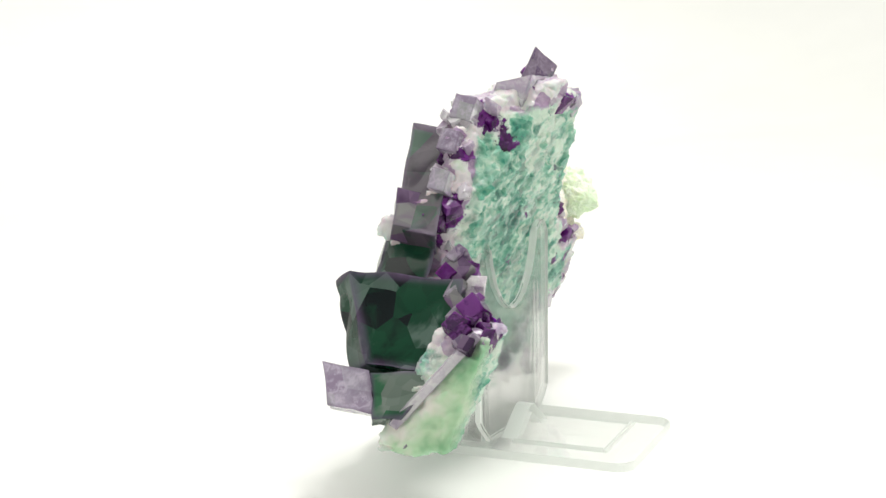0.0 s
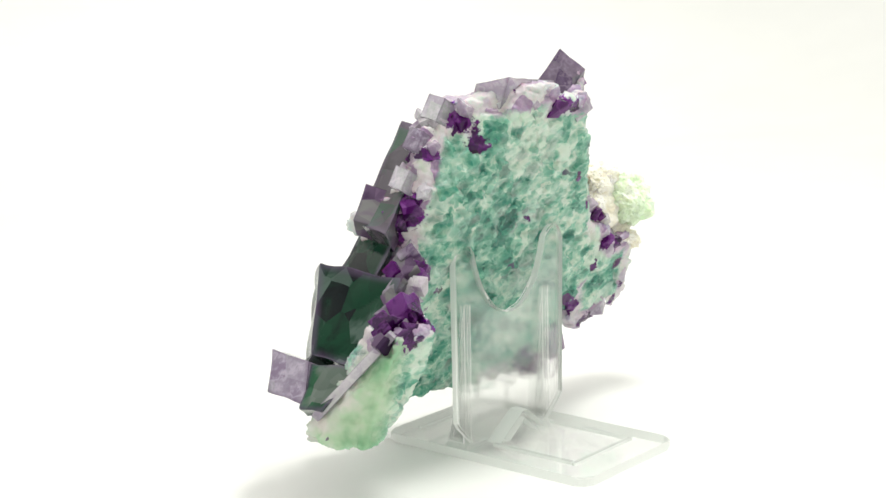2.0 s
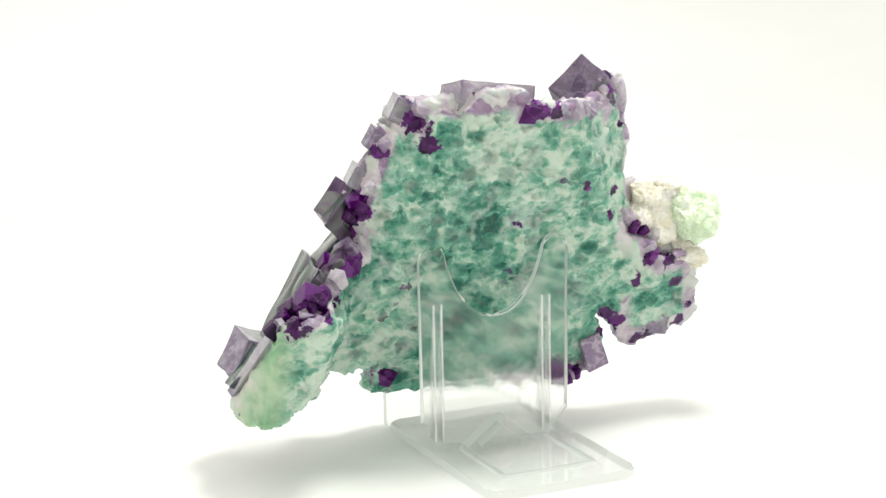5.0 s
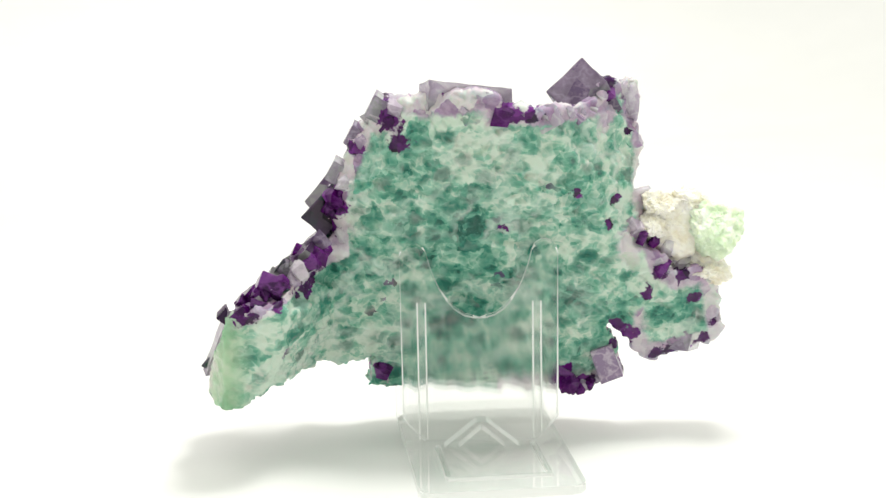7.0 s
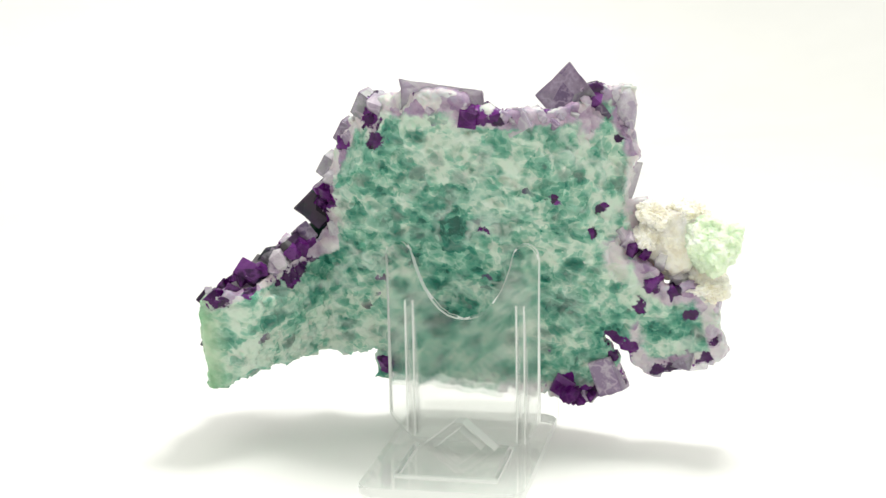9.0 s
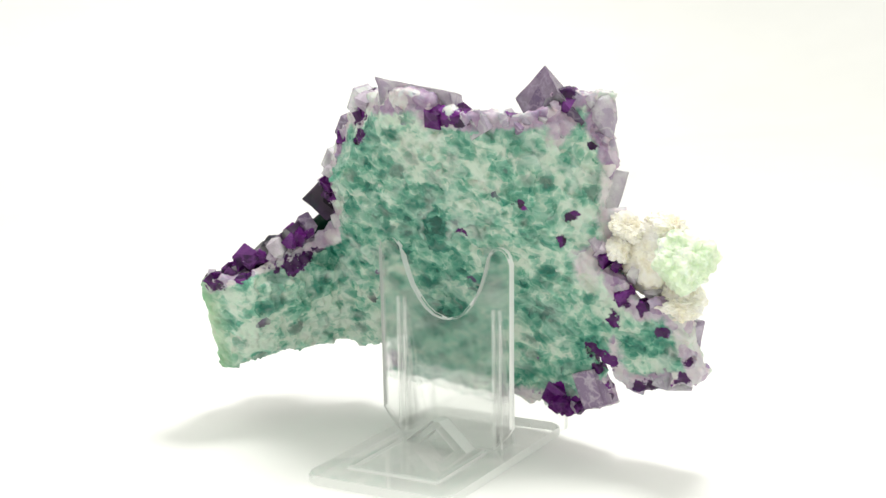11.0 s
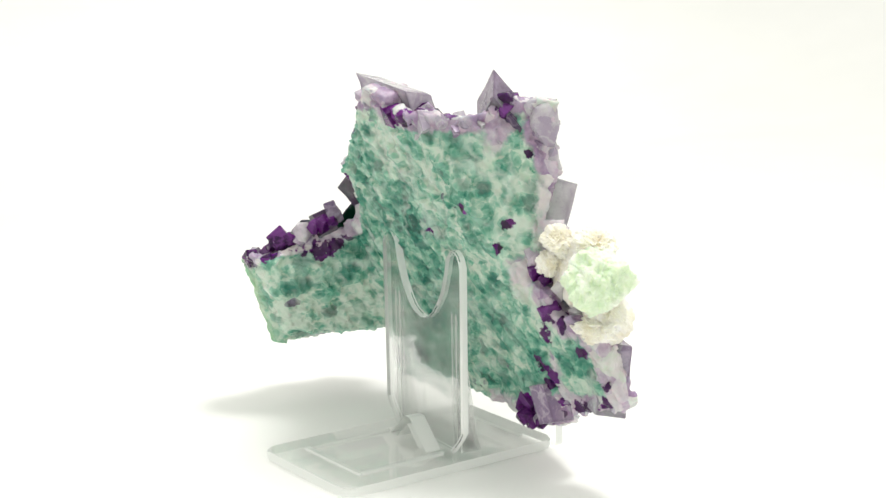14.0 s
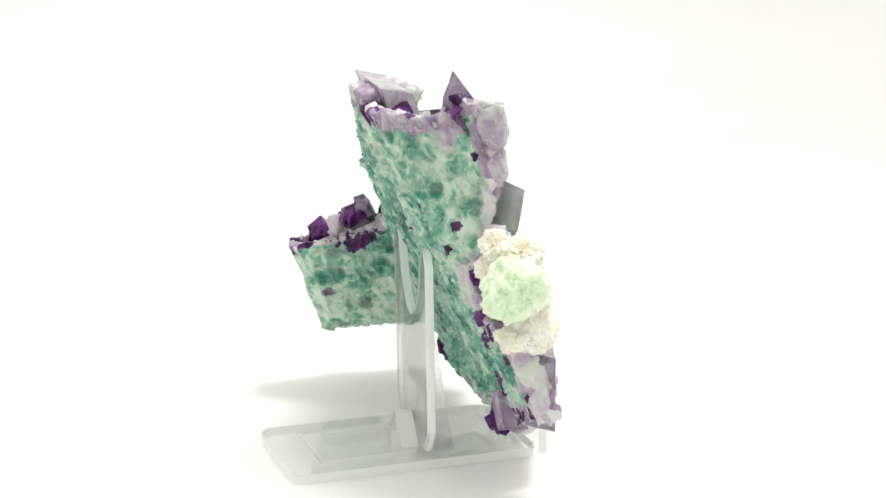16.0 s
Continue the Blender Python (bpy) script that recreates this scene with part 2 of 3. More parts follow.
# ---- backdrop ----
def backdrop():
    """A white paper sheet: flat in the middle, rising all round like the inside of a light tent."""
    bm = bmesh.new()
    n = 72

    def height(x, y):
        q = math.hypot((x + 0.05) / 0.5, (y - 0.1) / (0.6 if y > 0.1 else 0.9))
        return min(0.5, 0.5 * max(0.0, q - 0.95) ** 2)

    grid = [[bm.verts.new((x, y, height(x, y))) for x in np.linspace(-0.75, 0.65, n)] for y in np.linspace(-1.2, 1.4, n)]
    low = [[bm.verts.new((v.co.x, v.co.y, v.co.z - 0.003)) for v in r] for r in grid]
    for i in range(n - 1):
        for j in range(n - 1):
            bm.faces.new((grid[i][j], grid[i][j + 1], grid[i + 1][j + 1], grid[i + 1][j]))
            bm.faces.new((low[i][j], low[i + 1][j], low[i + 1][j + 1], low[i][j + 1]))
    ob = part("backdrop", bm, PAPER, smooth=True)
    return tagged(ob, "white paper sheet curving up all round the stand", "backdrop", kind="structure")


backdrop()


# ---- the display stand ----
def rounded(x0, y0, x1, y1, r, n=5):
    pts = []
    for cx, cy, a0 in ((x1 - r, y1 - r, 0), (x0 + r, y1 - r, 90), (x0 + r, y0 + r, 180), (x1 - r, y0 + r, 270)):
        for i in range(n + 1):
            a = math.radians(a0 + 90 * i / n)
            pts.append((cx + r * math.cos(a), cy + r * math.sin(a)))
    return pts


def display_stand():
    stand = tagged(new("display_stand"), "clear acrylic easel stand with a notched upright plate", "display stand")
    W = 0.0205
    lean = lambda a, b, c: (a, c, b)
    # base plate with a back lip
    bm = bmesh.new()
    prism(bm, rounded(-W, -0.0385, W, 0.0266, 0.0035), 0.0005, 0.0029)
    bmesh.ops.bevel(bm, geom=[e for e in bm.edges if abs(e.verts[0].co.z - e.verts[1].co.z) < 1e-6], offset=0.0004, segments=2, affect="EDGES")
    part("base_plate", bm, ACRYLIC, stand, rim=2, finish=GREY_EDGE)
    bm = bmesh.new()
    prism(bm, rounded(-W, 0.0005, W, 0.0115, 0.0012), 0.0267, 0.0289, lean)
    part("lip", bm, ACRYLIC, stand, rim=1, finish=GREY_EDGE)
    # raised rim of the long recess in the base
    for x in (-0.0125, 0.0125):
        bm = bmesh.new()
        prism(bm, rounded(x - 0.0007, -0.029, x + 0.0007, -0.004, 0.0006, 3), 0.0027, 0.0035)
        part("base_rib", bm, ACRYLIC, stand, rim=2, finish=GREY_EDGE)
    for y in (-0.0295, 0.021):
        bm = bmesh.new()
        prism(bm, rounded(-0.0132, y - 0.0006, 0.0132, y + 0.0006, 0.0005, 3), 0.0027, 0.0034)
        part("base_rib", bm, ACRYLIC, stand, rim=2, finish=GREY_EDGE)
    # upright plate: two rounded fingers with a deep notch, cut lower corners
    # right half of the outline, mirrored for the left half
    right = [(0.0145, 0.0030), (0.0190, 0.0075), (0.0204, 0.0095), (0.0204, 0.0526)]
    for i in range(1, 9):
        a = math.radians(165 * i / 8)
        right.append((0.0170 + 0.0034 * math.cos(a), 0.0530 + 0.0037 * math.sin(a)))
    side = [(0.0127, 0.0500), (0.0115, 0.0466), (0.0102, 0.0437), (0.0084, 0.0406), (0.0064, 0.0383), (0.0040, 0.0367), (0.0017, 0.0361), (0, 0.0360)]
    for (x0, z0), (x1, z1) in zip(side[:-1], side[1:]):
        right.append((x0, z0))
    right.append((0, 0.0360))
    outline = right + [(-x, z) for x, z in right[-2::-1]]
    bm = bmesh.new()
    prism(bm, outline, -0.0011, 0.0011, lean)
    bmesh.ops.bevel(bm, geom=[e for e in bm.edges if abs(e.verts[0].co.y - e.verts[1].co.y) < 1e-6], offset=0.00045, segments=2, affect="EDGES")
    part("upright_plate", bm, MOULDED, stand, "slightly scuffed plate with two rounded fingers", rim=1)
    # tapered fins that brace the plate on the specimen's side
    for x in (-0.0150, 0.0150):
        bm = bmesh.new()
        prism(bm, [(0.0013, 0.0030), (0.0070, 0.0030), (0.0058, 0.0075), (0.0013, 0.0400)], x - 0.0008, x + 0.0008, lambda a, b, c: (c, a, b))
        part("fin", bm, ACRYLIC, stand)
        # thin plates added on both sides; their near-white edges draw the fin's bright lines
        for side in (-1, 1):
            bm = bmesh.new()
            prism(bm, [(0.0013, 0.0030), (0.0070, 0.0030), (0.0058, 0.0075), (0.0013, 0.0400)], x + side * 0.00105 - 0.0002, x + side * 0.00105 + 0.0002, lambda a, b, c: (c, a, b))
            part("fin_edge", bm, ACRYLIC_DULL, stand, rim=0)
    # triangular hump at the foot of the plate
    bm = bmesh.new()
    prism(bm, [(-0.0098, 0.0028), (-0.0012, 0.0098), (0.0012, 0.0098), (0.0098, 0.0028), (0.0060, 0.0028), (0.0, 0.0078), (-0.0060, 0.0028)], -0.0058, -0.0014, lean)
    part("foot_brace", bm, ACRYLIC, stand, rim=1, finish=GREY_EDGE)
    for ob in stand.children:
        ob.visible_shadow = False
        if ob.name.startswith(("base", "lip")):
            ob.matrix_basis = pose(0.0006, 0, 0, 0, 0, 5.8)
    return stand


stand = display_stand()

# ---- the mineral specimen ----
specimen = tagged(new("mineral_specimen"), "green and purple fluorite cluster of cubic crystals on clear stand", "mineral")


def smooth01(v):
    v = np.clip(v, 0, 1)
    return v * v * (3 - 2 * v)


def back_of(x, z):
    """Depth (y) of the broken back face in mm: it leans over, its left arm steps forward, its right edge falls away."""
    y = 8 - 0.38 * z
    y = y - 26 * smooth01((-31 - 0.35 * np.maximum(0, 36 - z) - 3 * smooth01((z - 42) / 6) - x) / 17)
    y = y + 0.85 * np.maximum(0, x - 22 - 0.55 * (88 - z)) * smooth01((z - 48) / 8)
    y = y + np.minimum(12, 0.7 * np.maximum(0, np.maximum(3 - 1.15 * (97 - z), -25) - x)) * smooth01((z - 54) / 8)
    return y


def plate_box(x, z, cx, cz, hw, hh, turn, r=2.0):
    a = math.radians(turn)
    u = (x - cx) * math.cos(a) + (z - cz) * math.sin(a)
    v = -(x - cx) * math.sin(a) + (z - cz) * math.cos(a)
    du, dv = np.abs(u) - hw + r, np.abs(v) - hh + r
    return np.hypot(np.maximum(du, 0), np.maximum(dv, 0)) + np.minimum(np.maximum(du, dv), 0) - r


def outline_of(x, z):
    """Signed distance to the outline of the massive body, seen square on (mm)."""
    lobes = (
        plate_box(x, z, 10.5, 77, 28.5, 15, 0),      # upper body
        plate_box(x, z, -5, 85.5, 15, 9.5, 4),      # upper shoulder
        plate_box(x, z, 41, 85, 5.5, 11.5, 0),          # upper corner
        plate_box(x, z, 42.5, 57, 7, 9, 0),         # under it
        plate_box(x, z, 40, 74, 6.4, 8.5, -10),       # right flank
        plate_box(x, z, -19, 72, 12, 17, -27),      # slanted flank
        plate_box(x, z, 5, 52, 38, 13, 4),          # waist
        plate_box(x, z, 8, 28.7, 31, 16.3, -4),         # lower body
        plate_box(x, z, -41, 40.5, 16, 9, 28),       # arm
        plate_box(x, z, -29, 55, 8, 4.5, 40),       # joint of arm and flank
        plate_box(x, z, -51, 33, 17, 12.3, 14),     # arm's end
        plate_box(x, z, -33, 33, 14, 11, 4),        # under the arm
        plate_box(x, z, 57, 33, 12.6, 12, 12, 5),     # round lobe
        plate_box(x, z, 45, 42, 11, 12, 40),        # its neck
        plate_box(x, z, 35.5, 19.5, 7.6, 7.6, 19),  # lower cube
    )
    d = lobes[0]
    for e in lobes[1:]:
        d = np.minimum(d, e)
    return d


STAINS_RIM = ((-53, 43, 2.4), (-47, 46, 2), (-18, 89, 3.2), (-19, 94, 2), (-16, 83, 3), (-26, 81, 2.2), (-9, 99, 2.6), (-6, 98, 2.4), (-32, 71, 2), (-31, 66, 3.2), (11, 90, 3.6), (17, 90, 2.6), (28, 93, 2), (31, 95, 2.6), (38, 95, 3), (43.5, 83, 1.6), (-41, 48, 3.4), (-38, 59, 3), (-34, 61, 2.6))
STAINS_FACE = ((29, 69, 2), (10, 60, 1.8), (38, 60, 2), (40, 66, 1.7), (53, 45, 3), (58, 44.5, 2.4), (50, 40, 2.6), (62, 38, 1.8), (61, 22.5, 2.6), (57, 21.5, 2.6), (53, 21, 2.2), (65.5, 25, 2), (42, 29.5, 3), (41, 25, 1.6), (31, 13, 2.6), (35.5, 13, 2.6), (40, 15, 2.2), (29, 18, 2.4), (44, 20, 1.6), (46, 27, 2.6), (-22, 19, 2.2), (64, 24, 2), (68, 30, 1.6))


def surface_net(S, low, h):
    """Vertices and quads of the zero level of a grid of signed distances."""
    neg = S < 0
    cells = {}
    acc = np.zeros(tuple(n - 1 for n in S.shape) + (3,))
    cnt = np.zeros(tuple(n - 1 for n in S.shape))
    for axis in range(3):
        a = [slice(None)] * 3
        b = [slice(None)] * 3
        a[axis], b[axis] = slice(0, -1), slice(1, None)
        sa, sb = S[tuple(a)], S[tuple(b)]
        hit = np.argwhere((sa < 0) != (sb < 0))
        va, vb = sa[tuple(hit.T)], sb[tuple(hit.T)]
        p = hit.astype(float)
        p[:, axis] += va / (va - vb)
        o1, o2 = [k for k in range(3) if k != axis]
        for d1 in (0, -1):
            for d2 in (0, -1):
                c = hit.copy()
                c[:, o1] += d1
                c[:, o2] += d2
                ok = np.all((c >= 0) & (c < np.array(cnt.shape)), axis=1)
                np.add.at(acc, tuple(c[ok].T), p[ok])
                np.add.at(cnt, tuple(c[ok].T), 1)
        cells[axis] = (hit, va < 0)
    used = np.argwhere(cnt > 0)
    index = np.full(cnt.shape, -1)
    index[tuple(used.T)] = np.arange(len(used))
    verts = acc[tuple(used.T)] / cnt[tuple(used.T)][:, None] * h + np.array(low)
    quads = []
    for axis in range(3):
        hit, inside = cells[axis]
        o1, o2 = [(1, 2), (2, 0), (0, 1)][axis]
        ring = []
        for d1, d2 in ((0, 0), (-1, 0), (-1, -1), (0, -1)):
            c = hit.copy()
            c[:, o1] += d1
            c[:, o2] += d2
            ring.append(index[tuple(np.clip(c, 0, np.array(cnt.shape) - 1).T)])
        q = np.stack(ring, 1)
        q[~inside] = q[~inside][:, ::-1]
        quads.append(q[np.all(q >= 0, axis=1)])
    return verts, np.concatenate(quads)


def massive_body():
    h = 0.6
    gx, gy, gz = np.arange(-72, 75, h), np.arange(-46, 26, h), np.arange(4, 104, h)
    X, Z = np.meshgrid(gx, gz, indexing="ij")
    rag = np.array([noise.noise(Vector((x * 0.16, 3.1, z * 0.16))) * 2.0 + noise.noise(Vector((x * 0.45, 7.7, z * 0.45))) * 1.0 for x, z in zip(X.ravel(), Z.ravel())]).reshape(X.shape)
    D2 = outline_of(X, Z) + rag * (1 - 0.55 * smooth01((X - 24) / 8) * smooth01((52 - Z) / 6))
    B = back_of(X, Z)
    thick = 13 + 1.5 * rag - 6.5 * smooth01((X - 18) / 16) - 3 * smooth01((X - 32) / 8) * smooth01((Z - 56) / 8) - 8 * smooth01((-X - 12) / 10) * smooth01((Z - 56) / 8)
    near_arm = smooth01((-X - 28) / 10)
    thick = thick * (1 - near_arm) + 15 * near_arm
    Y = gy[None, :, None]
    W = (Y - B[:, None, :]) * 0.93
    S = np.maximum(D2[:, None, :] + np.maximum(0, W - 3) * (0.12 + 0.48 * smooth01((X[:, None, :] - 2) / 16)) * (1 - near_arm[:, None, :]), np.maximum(-W, W - thick[:, None, :]))
    # the broken end of the arm
    S = np.maximum(S, -0.917 * X[:, None, :] - 0.398 * Y - 66.3 - 0.12 * (Z[:, None, :] - 18))
    # its front follows the faces of the green crystals
    S = np.maximum(S, -0.827 * X[:, None, :] + 0.236 * Y + 0.502 * Z[:, None, :] - 62.6 - 2.5 * np.maximum(0, Z[:, None, :] - 57))
    verts, quads = surface_net(S, (gx[0], gy[0], gz[0]), h)
    # cleavage steps: each grain is a small tilted facet
    me = bpy.data.meshes.new("matrix")
    me.from_pydata((verts * 0.001).tolist(), [], quads.tolist())
    me.update()
    normals = np.zeros(len(verts) * 3)
    me.vertices.foreach_get("normal", normals)
    normals = normals.reshape(-1, 3)
    out = np.zeros(len(verts))
    for i, (x, y, z) in enumerate(verts):
        p = Vector((x * 0.95 + z * 0.1, y, z - x * 0.15))
        for size, amp in ((8.5, 0.16), (4.0, 0.42), (2.1, 0.34)):
            _, pts = noise.voronoi(p / size)
            c = pts[0]
            r = noise.cell_vector(c * 7.31)
            out[i] += amp * size * 0.33 * ((p / size - c).dot(r) * 1.6 + (r.x - 0.5) * 0.8)
    out *= np.where(-0.917 * verts[:, 0] - 0.398 * verts[:, 1] - 0.12 * (verts[:, 2] - 18) > 65.2, 0.55, 1.0)
    verts2 = verts + normals * out[:, None]
    me.vertices.foreach_set("co", (verts2 * 0.001).ravel())
    x, y, z = verts.T
    edge = outline_of(x, z)
    rim = smooth01(1 + edge / 9) * (0.25 + 0.75 * smooth01((z - 78) / 12) + 0.8 * smooth01((x - 42) / 8) + 0.5 * smooth01((22 - z) / 8) * (x > 10))
    rim = np.maximum(rim, smooth01((-x - 16) / 9) * smooth01((z - 56) / 8) * smooth01(1 + edge / 8))
    rim = np.maximum(rim, 0.8 * np.exp(-(((x - 44) / 6) ** 2 + ((z - 53) / 7) ** 2)))
    rim = np.maximum(rim, 0.9 * smooth01(1 + edge / 11) * (x < -29) * smooth01((z - 0.5 * (x + 57) - 37) / 4))
    front = smooth01((y - back_of(x, z) - 5) / 4)
    rim = np.maximum(rim, 0.5 * front)
    rim = np.maximum(rim, 0.75 * smooth01(1 + plate_box(x, z, 35.5, 19.5, 7.6, 7.6, 19) / 4) * smooth01((20 - z + 0.6 * (x - 34)) / 5) * (plate_box(x, z, 35.5, 19.5, 7.6, 7.6, 19) < 1))
    stain = np.zeros(len(x))
    for sx, sz, r in STAINS_RIM + STAINS_FACE:
        depth = np.maximum(0, np.abs(y - back_of(x, z)) - 3)
        stain = np.maximum(stain, np.exp(-((x - sx) ** 2 + (z - sz) ** 2 + 0.3 * depth ** 2) / (r * r) * 0.75))
    mint = np.exp(-(((x - 36) / 9) ** 2 + ((z - 80) / 11) ** 2))
    teal = -0.9 * mint + np.exp(-(((x + 4) / 26) ** 2 + ((z - 46) / 20) ** 2)) - 0.6 * smooth01((x + 0.4 * z - 55) / 15) - 0.45 * smooth01((-x - 24) / 12) * smooth01((50 - z) / 8)
    end = -0.917 * x - 0.398 * y - 66.3 - 0.12 * (z - 18)
    pale = smooth01(1 + end / 8) * smooth01((-x - 46) / 6)
    for key, value in (("rim", rim), ("stain", stain), ("teal", teal), ("pale", pale)):
        me.attributes.new(key, "FLOAT", "POINT").data.foreach_set("value", value.astype(np.float32))
    me.materials.append(MASSIVE)
    me.polygons.foreach_set("use_smooth", [True] * len(me.polygons))
    me.update()
    ob = new("matrix", me)
    ob.parent = specimen
    tagged(ob, "broken teal green fluorite with pale veins and purple stains")


massive_body()


def block(name, mat, corner, e1, e2, e3, label="", wear=0.00035, taper=1.0, mosaic=0.0):
    """A crystal from one corner and its three edges (mm), with worn edges; taper narrows e2 along e1, mosaic gives growth steps."""
    o, a, b, c = (Vector(v) * 0.001 for v in (corner, e1, e2, e3))
    bm = bmesh.new()
    at = lambda u: o + a * u.x + b * u.y * (1 - (1 - taper) * u.x) + c * u.z
    if not mosaic:
        bmesh.ops.create_cube(bm, size=1)
        for v in bm.verts:
            v.co = at(v.co + Vector((0.5, 0.5, 0.5)))
        bmesh.ops.bevel(bm, geom=list(bm.edges), offset=wear, segments=2, affect="EDGES")
        return part(name, bm, mat, specimen, label)
    ticks = [0, 0.012, 0.04] + [0.04 + 0.92 * i / 34 for i in range(1, 34)] + [0.96, 0.988, 1]
    n = len(ticks)
    for axis in range(3):
        for side in (0, 1):
            grid = []
            for i in range(n):
                row = []
                for j in range(n):
                    u = [ticks[i], ticks[j]]
                    u.insert(axis, side)
                    row.append(bm.verts.new(u))
                grid.append(row)
            for i in range(n - 1):
                for j in range(n - 1):
                    bm.faces.new((grid[i][j], grid[i + 1][j], grid[i + 1][j + 1], grid[i][j + 1]))
    bmesh.ops.remove_doubles(bm, verts=list(bm.verts), dist=1e-5)
    r = 0.022
    zone = bm.verts.layers.float.new("border")
    for v in bm.verts:
        u = v.co.copy()
        near = sorted(min(k, 1 - k) for k in u)[1]
        v[zone] = max(0.0, 1 - near / 0.1)
        q = Vector([min(max(k, r), 1 - r) for k in u])
        d = (u - q).normalized() if (u - q).length > 1e-6 else Vector((0, 0, 0))
        w = q + d * r
        p = at(w)
        out = (at(w + d * 0.01) - p).normalized()
        lift = mosaic * (1.6 * abs(noise.noise(p / 0.011)) + 0.6 * noise.noise(p / 0.02) - 0.4)
        v.co = p + out * lift * 0.001
    return part(name, bm, mat, specimen, label)


block("crystal", SMOKY, (-15.8, 4.6, 87.2), (-22.4, -4.9, -22.5), (-3, -13, -1), (6, 3, -6), "tall smoky purple crystal face", mosaic=0.5)
block("crystal", DEEP, (-39.5, 11.5, 53.2), (-16.1, -12.4, -18.8), (-6.2, -34, 2), (4, 6, -4), "large dark green cube with stepped faces", taper=0.75, mosaic=1.2)
block("crystal", DEEP, (-31, 5, 61), (-9, -1, -9), (-5, -16, 0), (5, 4, -4), "dark green crystal", mosaic=1.0)
block("crystal", GREY, (-59.3, 8.9, 35.6), (-6.2, -4.7, -8.8), (0.5, -12.5, -1.2), (9, 4, -4), "small pale lilac cube", mosaic=0.5)
block("crystal", MINT, (-57.5, -3, 33.5), (-9.1, -5.2, -8.2), (-2, -20, 3), (5, 3, -4), "green cleaved crystal", taper=0.4, mosaic=0.9)
block("crystal", CLEAR, (48.9, 2.9, 75.4), (-20, -9, 4), (-5, -1.5, -16.5), (-9, 2.2, -3), "clear lilac cube with a sharp corner", mosaic=0.35)
block("crystal", GREY, (69.3, 3.2, 39.4), (-3.8, 1.0, -18.8), (-4, -6, 1), (-12, 3, 1), "large grey purple cube", mosaic=0.4)
block("crystal", LILAC, (45, 4.2, 15.2), (-6, 0, -2.2), (-3.3, -1, 9.5), (-1, -5.5, 0), "lilac cube with a purple band", mosaic=0.4)
block("crystal", VIOLET, (29, 1, 10.5), (-5, 0, 3), (2.5, 0, 5), (-1, 5, 1), "dark violet cube", mosaic=0.5)
block("crystal", PLUM, (31.6, -9.6, 102.4), (-9, 1.2, -8.7), (5.8, -4.2, -5.8), (5, 5, -8), "smoky cube with its corner pointing up", mosaic=0.3)
block("crystal", CLEAR, (-8.5, -25, 99.5), (21, 2, -3), (-2, 9, -2), (0, 3, -9), "clear lilac fragment", mosaic=0.6)

for corner, size in (((-20.8, -9.7, 95.8), 7.5), ((-26.5, -8.5, 88), 6.5), ((-31.5, -8, 79), 6.5)):
    block("crystal", GREY, corner, (size * 0.75, -size * 0.1, -size * 0.5), (-size * 0.1, -size * 0.8, -size * 0.1), (-size * 0.4, size * 0.1, -size * 0.75), "clear lilac cube", mosaic=0.35)
# glassy ledge along the straight edge of the arm's broken end
block("crystal", CLEAR, (-59.6, -31.0, 46.2), (-7.9, 18.2, -21.6), (1.8, 0.8, 0), (0.7, -1.6, -1.5), "pale glassy cleavage ledge", mosaic=0.3)
block("crystal", DUSK, (-40.2, -1.2, 65.8), (3, -9, -2), (7, 2, 8), (4, 3, -5), "smoky purple crystal end", mosaic=0.6)

# small lilac and violet cubes that crust the rim
rng = random.Random(11)


def crust_cube(p, s, mat):
    turn = Euler([base + rng.uniform(-0.25, 0.25) for base in (0.55, 0.7, 0.2)]).to_matrix()
    e = [turn @ Vector(v) * s * rng.uniform(0.7, 1.25) for v in ((1, 0, 0), (0, 1, 0), (0, 0, 1))]
    o = p - (e[0] + e[1] + e[2]) / 2
    block("crystal", mat, tuple(o), tuple(e[0]), tuple(e[1]), tuple(e[2]), wear=0.00018)


def fragment(p, s, mat):
    """An angular broken piece: the hull of a cube's jittered corners and a few points between them."""
    bm = bmesh.new()
    turn = Euler([base + rng.uniform(-0.5, 0.5) for base in (0.55, 0.7, 0.2)]).to_matrix()
    stretch = [rng.uniform(0.35, 0.75) for _ in range(3)]
    for i in range(13):
        q = [(i >> k & 1) * 2 - 1 for k in range(3)] if i < 8 else [rng.uniform(-1, 1) for _ in range(3)]
        if i >= 8:
            q[i % 3] = rng.choice((-1.25, 1.25))
        q = Vector([c * e * rng.uniform(0.6, 1.15) for c, e in zip(q, stretch)])
        bm.verts.new((p + turn @ q * s) * 0.001)
    bmesh.ops.convex_hull(bm, input=list(bm.verts))
    bmesh.ops.delete(bm, geom=[v for v in bm.verts if not v.link_faces], context="VERTS")
    part("crystal", bm, mat, specimen)


def crust(count, start, end, spread, low, high, mats):
    shape = crust_cube if high > 3.2 else fragment
    for i in range(count):
        p = Vector(start).lerp(Vector(end), (i + 0.5) / count) + Vector([rng.uniform(-s, s) for s in spread])
        shape(p, rng.uniform(low, high), rng.choice(mats))


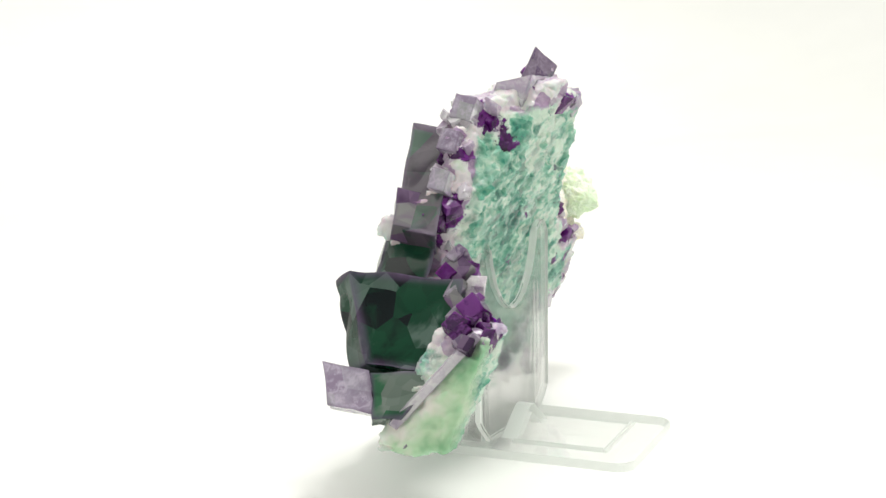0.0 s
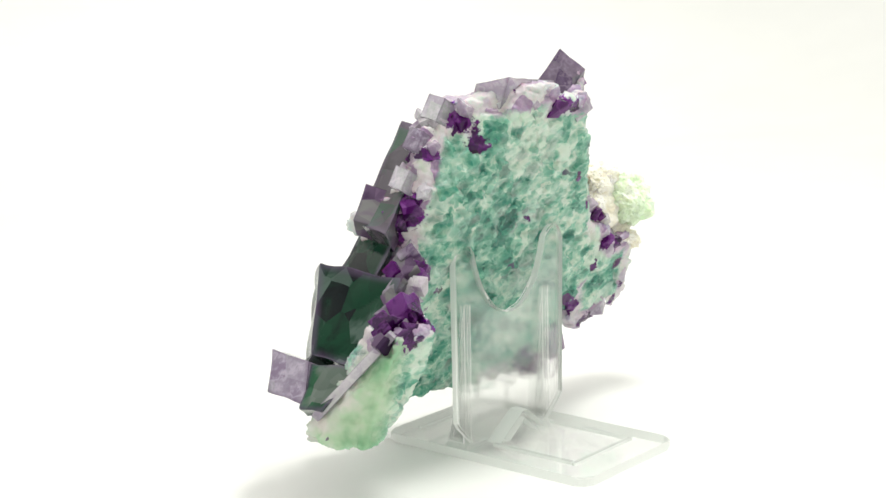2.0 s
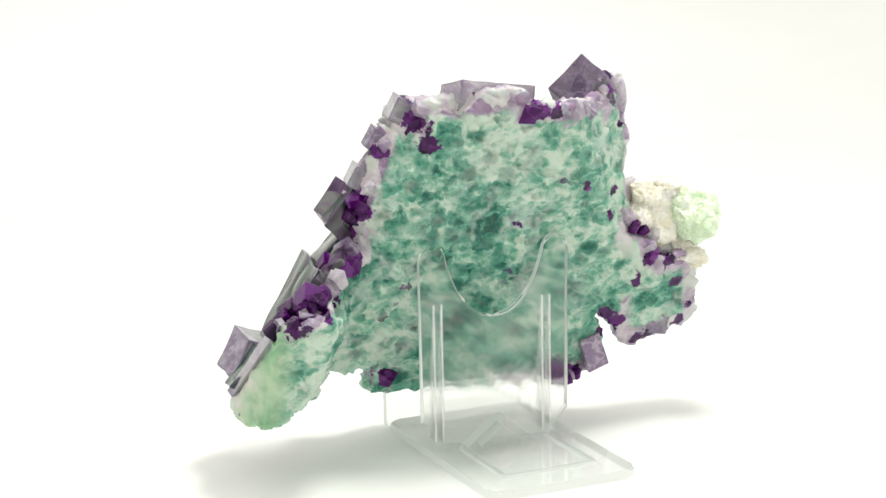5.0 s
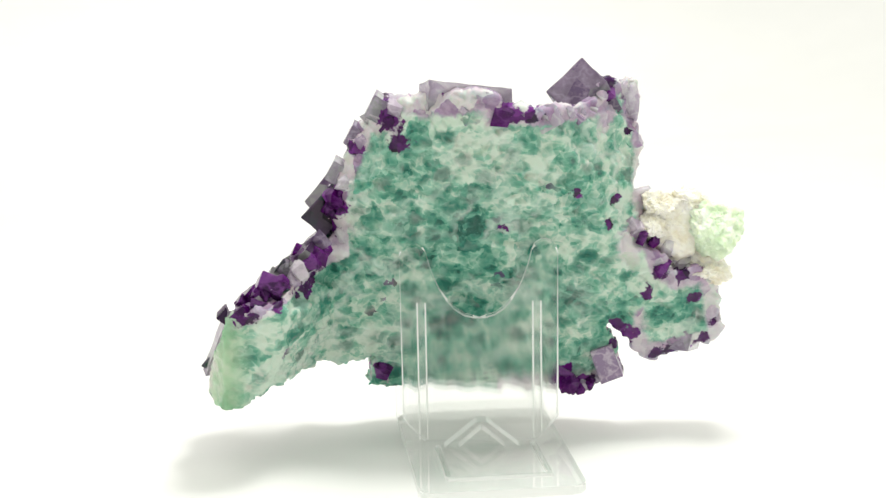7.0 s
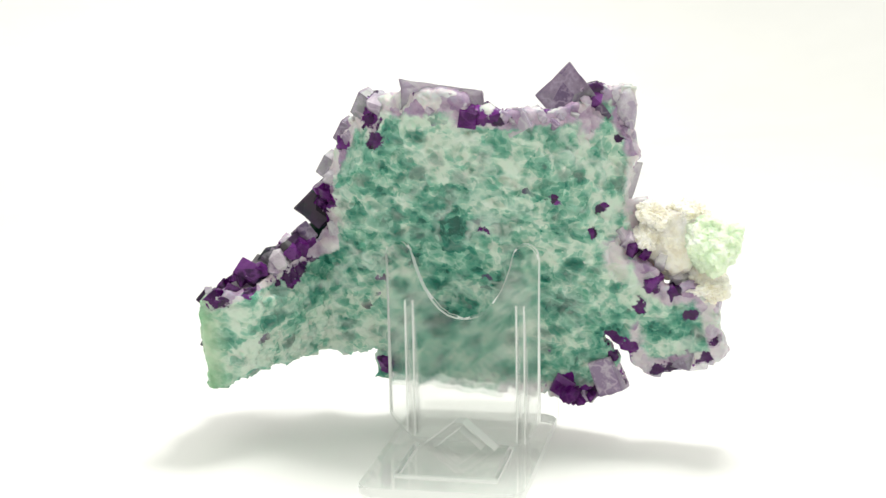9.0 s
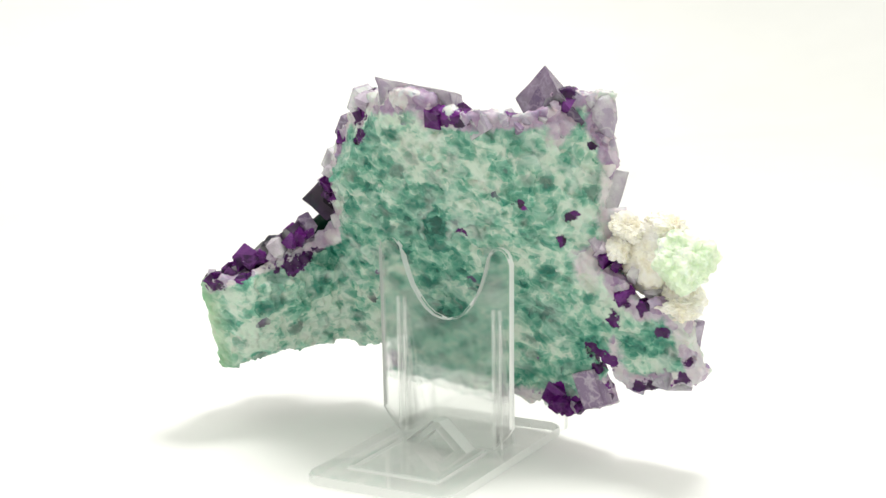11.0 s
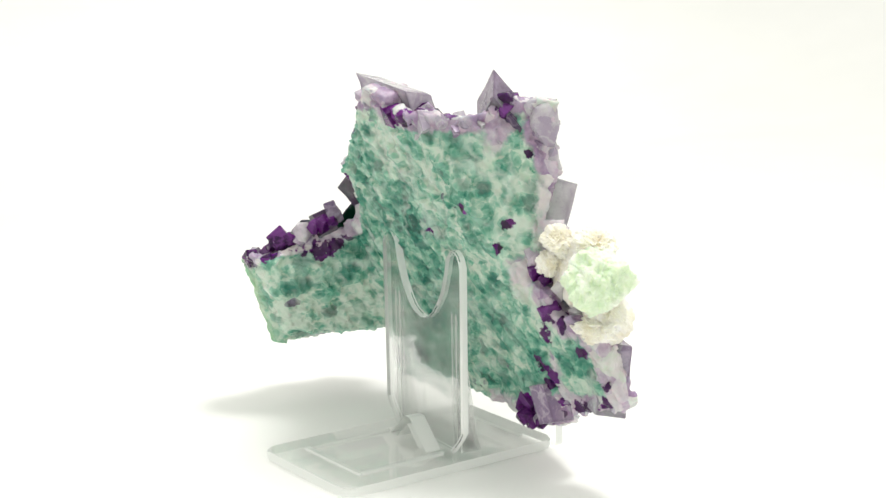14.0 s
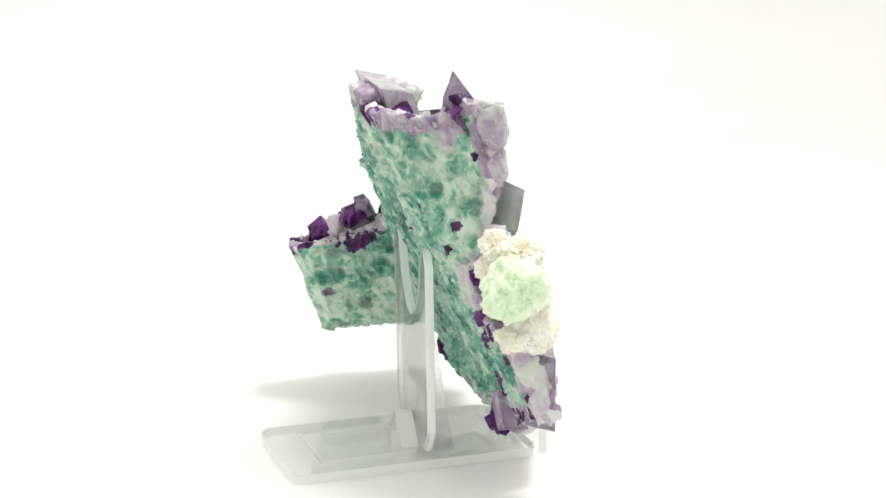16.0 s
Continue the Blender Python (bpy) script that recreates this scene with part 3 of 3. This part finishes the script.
def rim_crust(count):
    """Cubes along the edge of the massive body where it is lilac, deeper ones at the front."""
    made = 0
    while made < count:
        x, z = rng.uniform(-40, 70), rng.uniform(10, 99)
        d = float(outline_of(x, z))
        if not -4.2 < d < -1.6 or not (z > 84 or x > 46 or (x < -12 and z > 58) or (x < -18 and z < 22)):
            continue
        if (x > 40 and 58 < z < 84) or (15 < x < 36 and z > 90) or (x > 46 and z < 44) or (x > 14 and z < 20):
            continue
        y = float(back_of(x, z)) + rng.uniform(0.2, 10 if x < 40 else 4)
        near = min(math.hypot(x - a, z - b) - r for a, b, r in STAINS_RIM + STAINS_FACE)
        fragment(Vector((x, y, z)), rng.uniform(1.8, 4.0), VIOLET if near < 0.1 else rng.choice((LILAC, CLEAR, CLEAR)))
        made += 1


crust(18, (-60, -30, 41.5), (-36, -16, 57.5), (0.8, 2.5, 0.8), 3.2, 5.2, (VIOLET, DUSK, VIOLET, PLUM))
crust(16, (-58, -33, 42.5), (-34, -19, 57), (1.0, 1.5, 1.2), 1.8, 3.2, (VIOLET, VIOLET, LILAC))
rim_crust(130)
crust(9, (44, -7, 60), (60, -6, 46), (1, 2, 1), 2.0, 3.2, (LILAC, CLEAR, VIOLET))
crust(5, (25, 2, 14), (31, 1.5, 12.5), (0.8, 1.5, 0.8), 2.0, 3.2, (VIOLET, VIOLET, LILAC))
crust(6, (42, 1, 15.5), (31, 0.5, 11.5), (0.6, 1.2, 0.6), 1.6, 2.6, (VIOLET, LILAC, LILAC))


def lump(name, mat, centre, size, seed, rough, facets, label):
    """A broken lump: a ball cut by many planes and roughened."""
    bm = bmesh.new()
    bmesh.ops.create_icosphere(bm, subdivisions=5, radius=1)
    r = random.Random(seed)
    planes = [(Vector((r.gauss(0, 1), r.gauss(0, 1), r.gauss(0, 1))).normalized(), r.uniform(0.62, 0.9)) for _ in range(facets)]
    for v in bm.verts:
        d = v.co.normalized()
        far = min([1.0] + [k / d.dot(n) for n, k in planes if d.dot(n) > 0.05])
        far += rough * (noise.noise(d * 4 + Vector((seed, 0, 0))) + 0.6 * noise.noise(d * 11))
        v.co = Vector([c * 0.001 + s * 0.001 * q * far for c, s, q in zip(centre, size, d)])
    return part(name, bm, mat, specimen, label)


lump("white_crust", WHITE, (56.5, -1.5, 55.5), (11.5, 7.5, 9.5), 3, 0.10, 14, "cream white fibrous mineral crust")
lump("white_crust", WHITE, (65, -1, 46.5), (7, 6, 6.5), 5, 0.12, 10, "cream white fibrous mineral crust")
lump("white_crust", WHITE, (52, -6, 63), (5, 4, 4), 12, 0.2, 8, "cream white fibrous mineral crust")
lump("white_crust", WHITE, (61, -2, 63), (6, 5, 4), 15, 0.2, 8, "cream white fibrous mineral crust")
lump("white_crust", WHITE, (50, -6, 57), (4, 4, 4), 17, 0.2, 8, "cream white fibrous mineral crust")
lump("white_crust", WHITE, (66, -5, 44), (6, 5, 4), 19, 0.22, 8, "cream white fibrous mineral crust")
lump("crystal", CLEAR, (44, -3, 89.5), (3.6, 4.5, 7.5), 21, 0.04, 16, "clear rounded lilac crystal")
lump("crystal", CLEAR, (45.5, -3, 81), (2.6, 3.5, 4.5), 23, 0.04, 14, "clear rounded lilac crystal")
lump("pale_crystal", PALE, (67, -5.2, 56), (9.8, 9.5, 9.8), 8, 0.11, 22, "pale mint green botryoidal crystal")


def motions():
    rows = [(t, pose(0, 0, 0, 0, 0, a)) for t, a in TURN]
    walk(specimen, rows)
    seat = pose(0.0042, -0.0135, 0, 0, 0, -3.2)
    walk(stand, [(t, m @ seat) for t, m in rows])


motions()
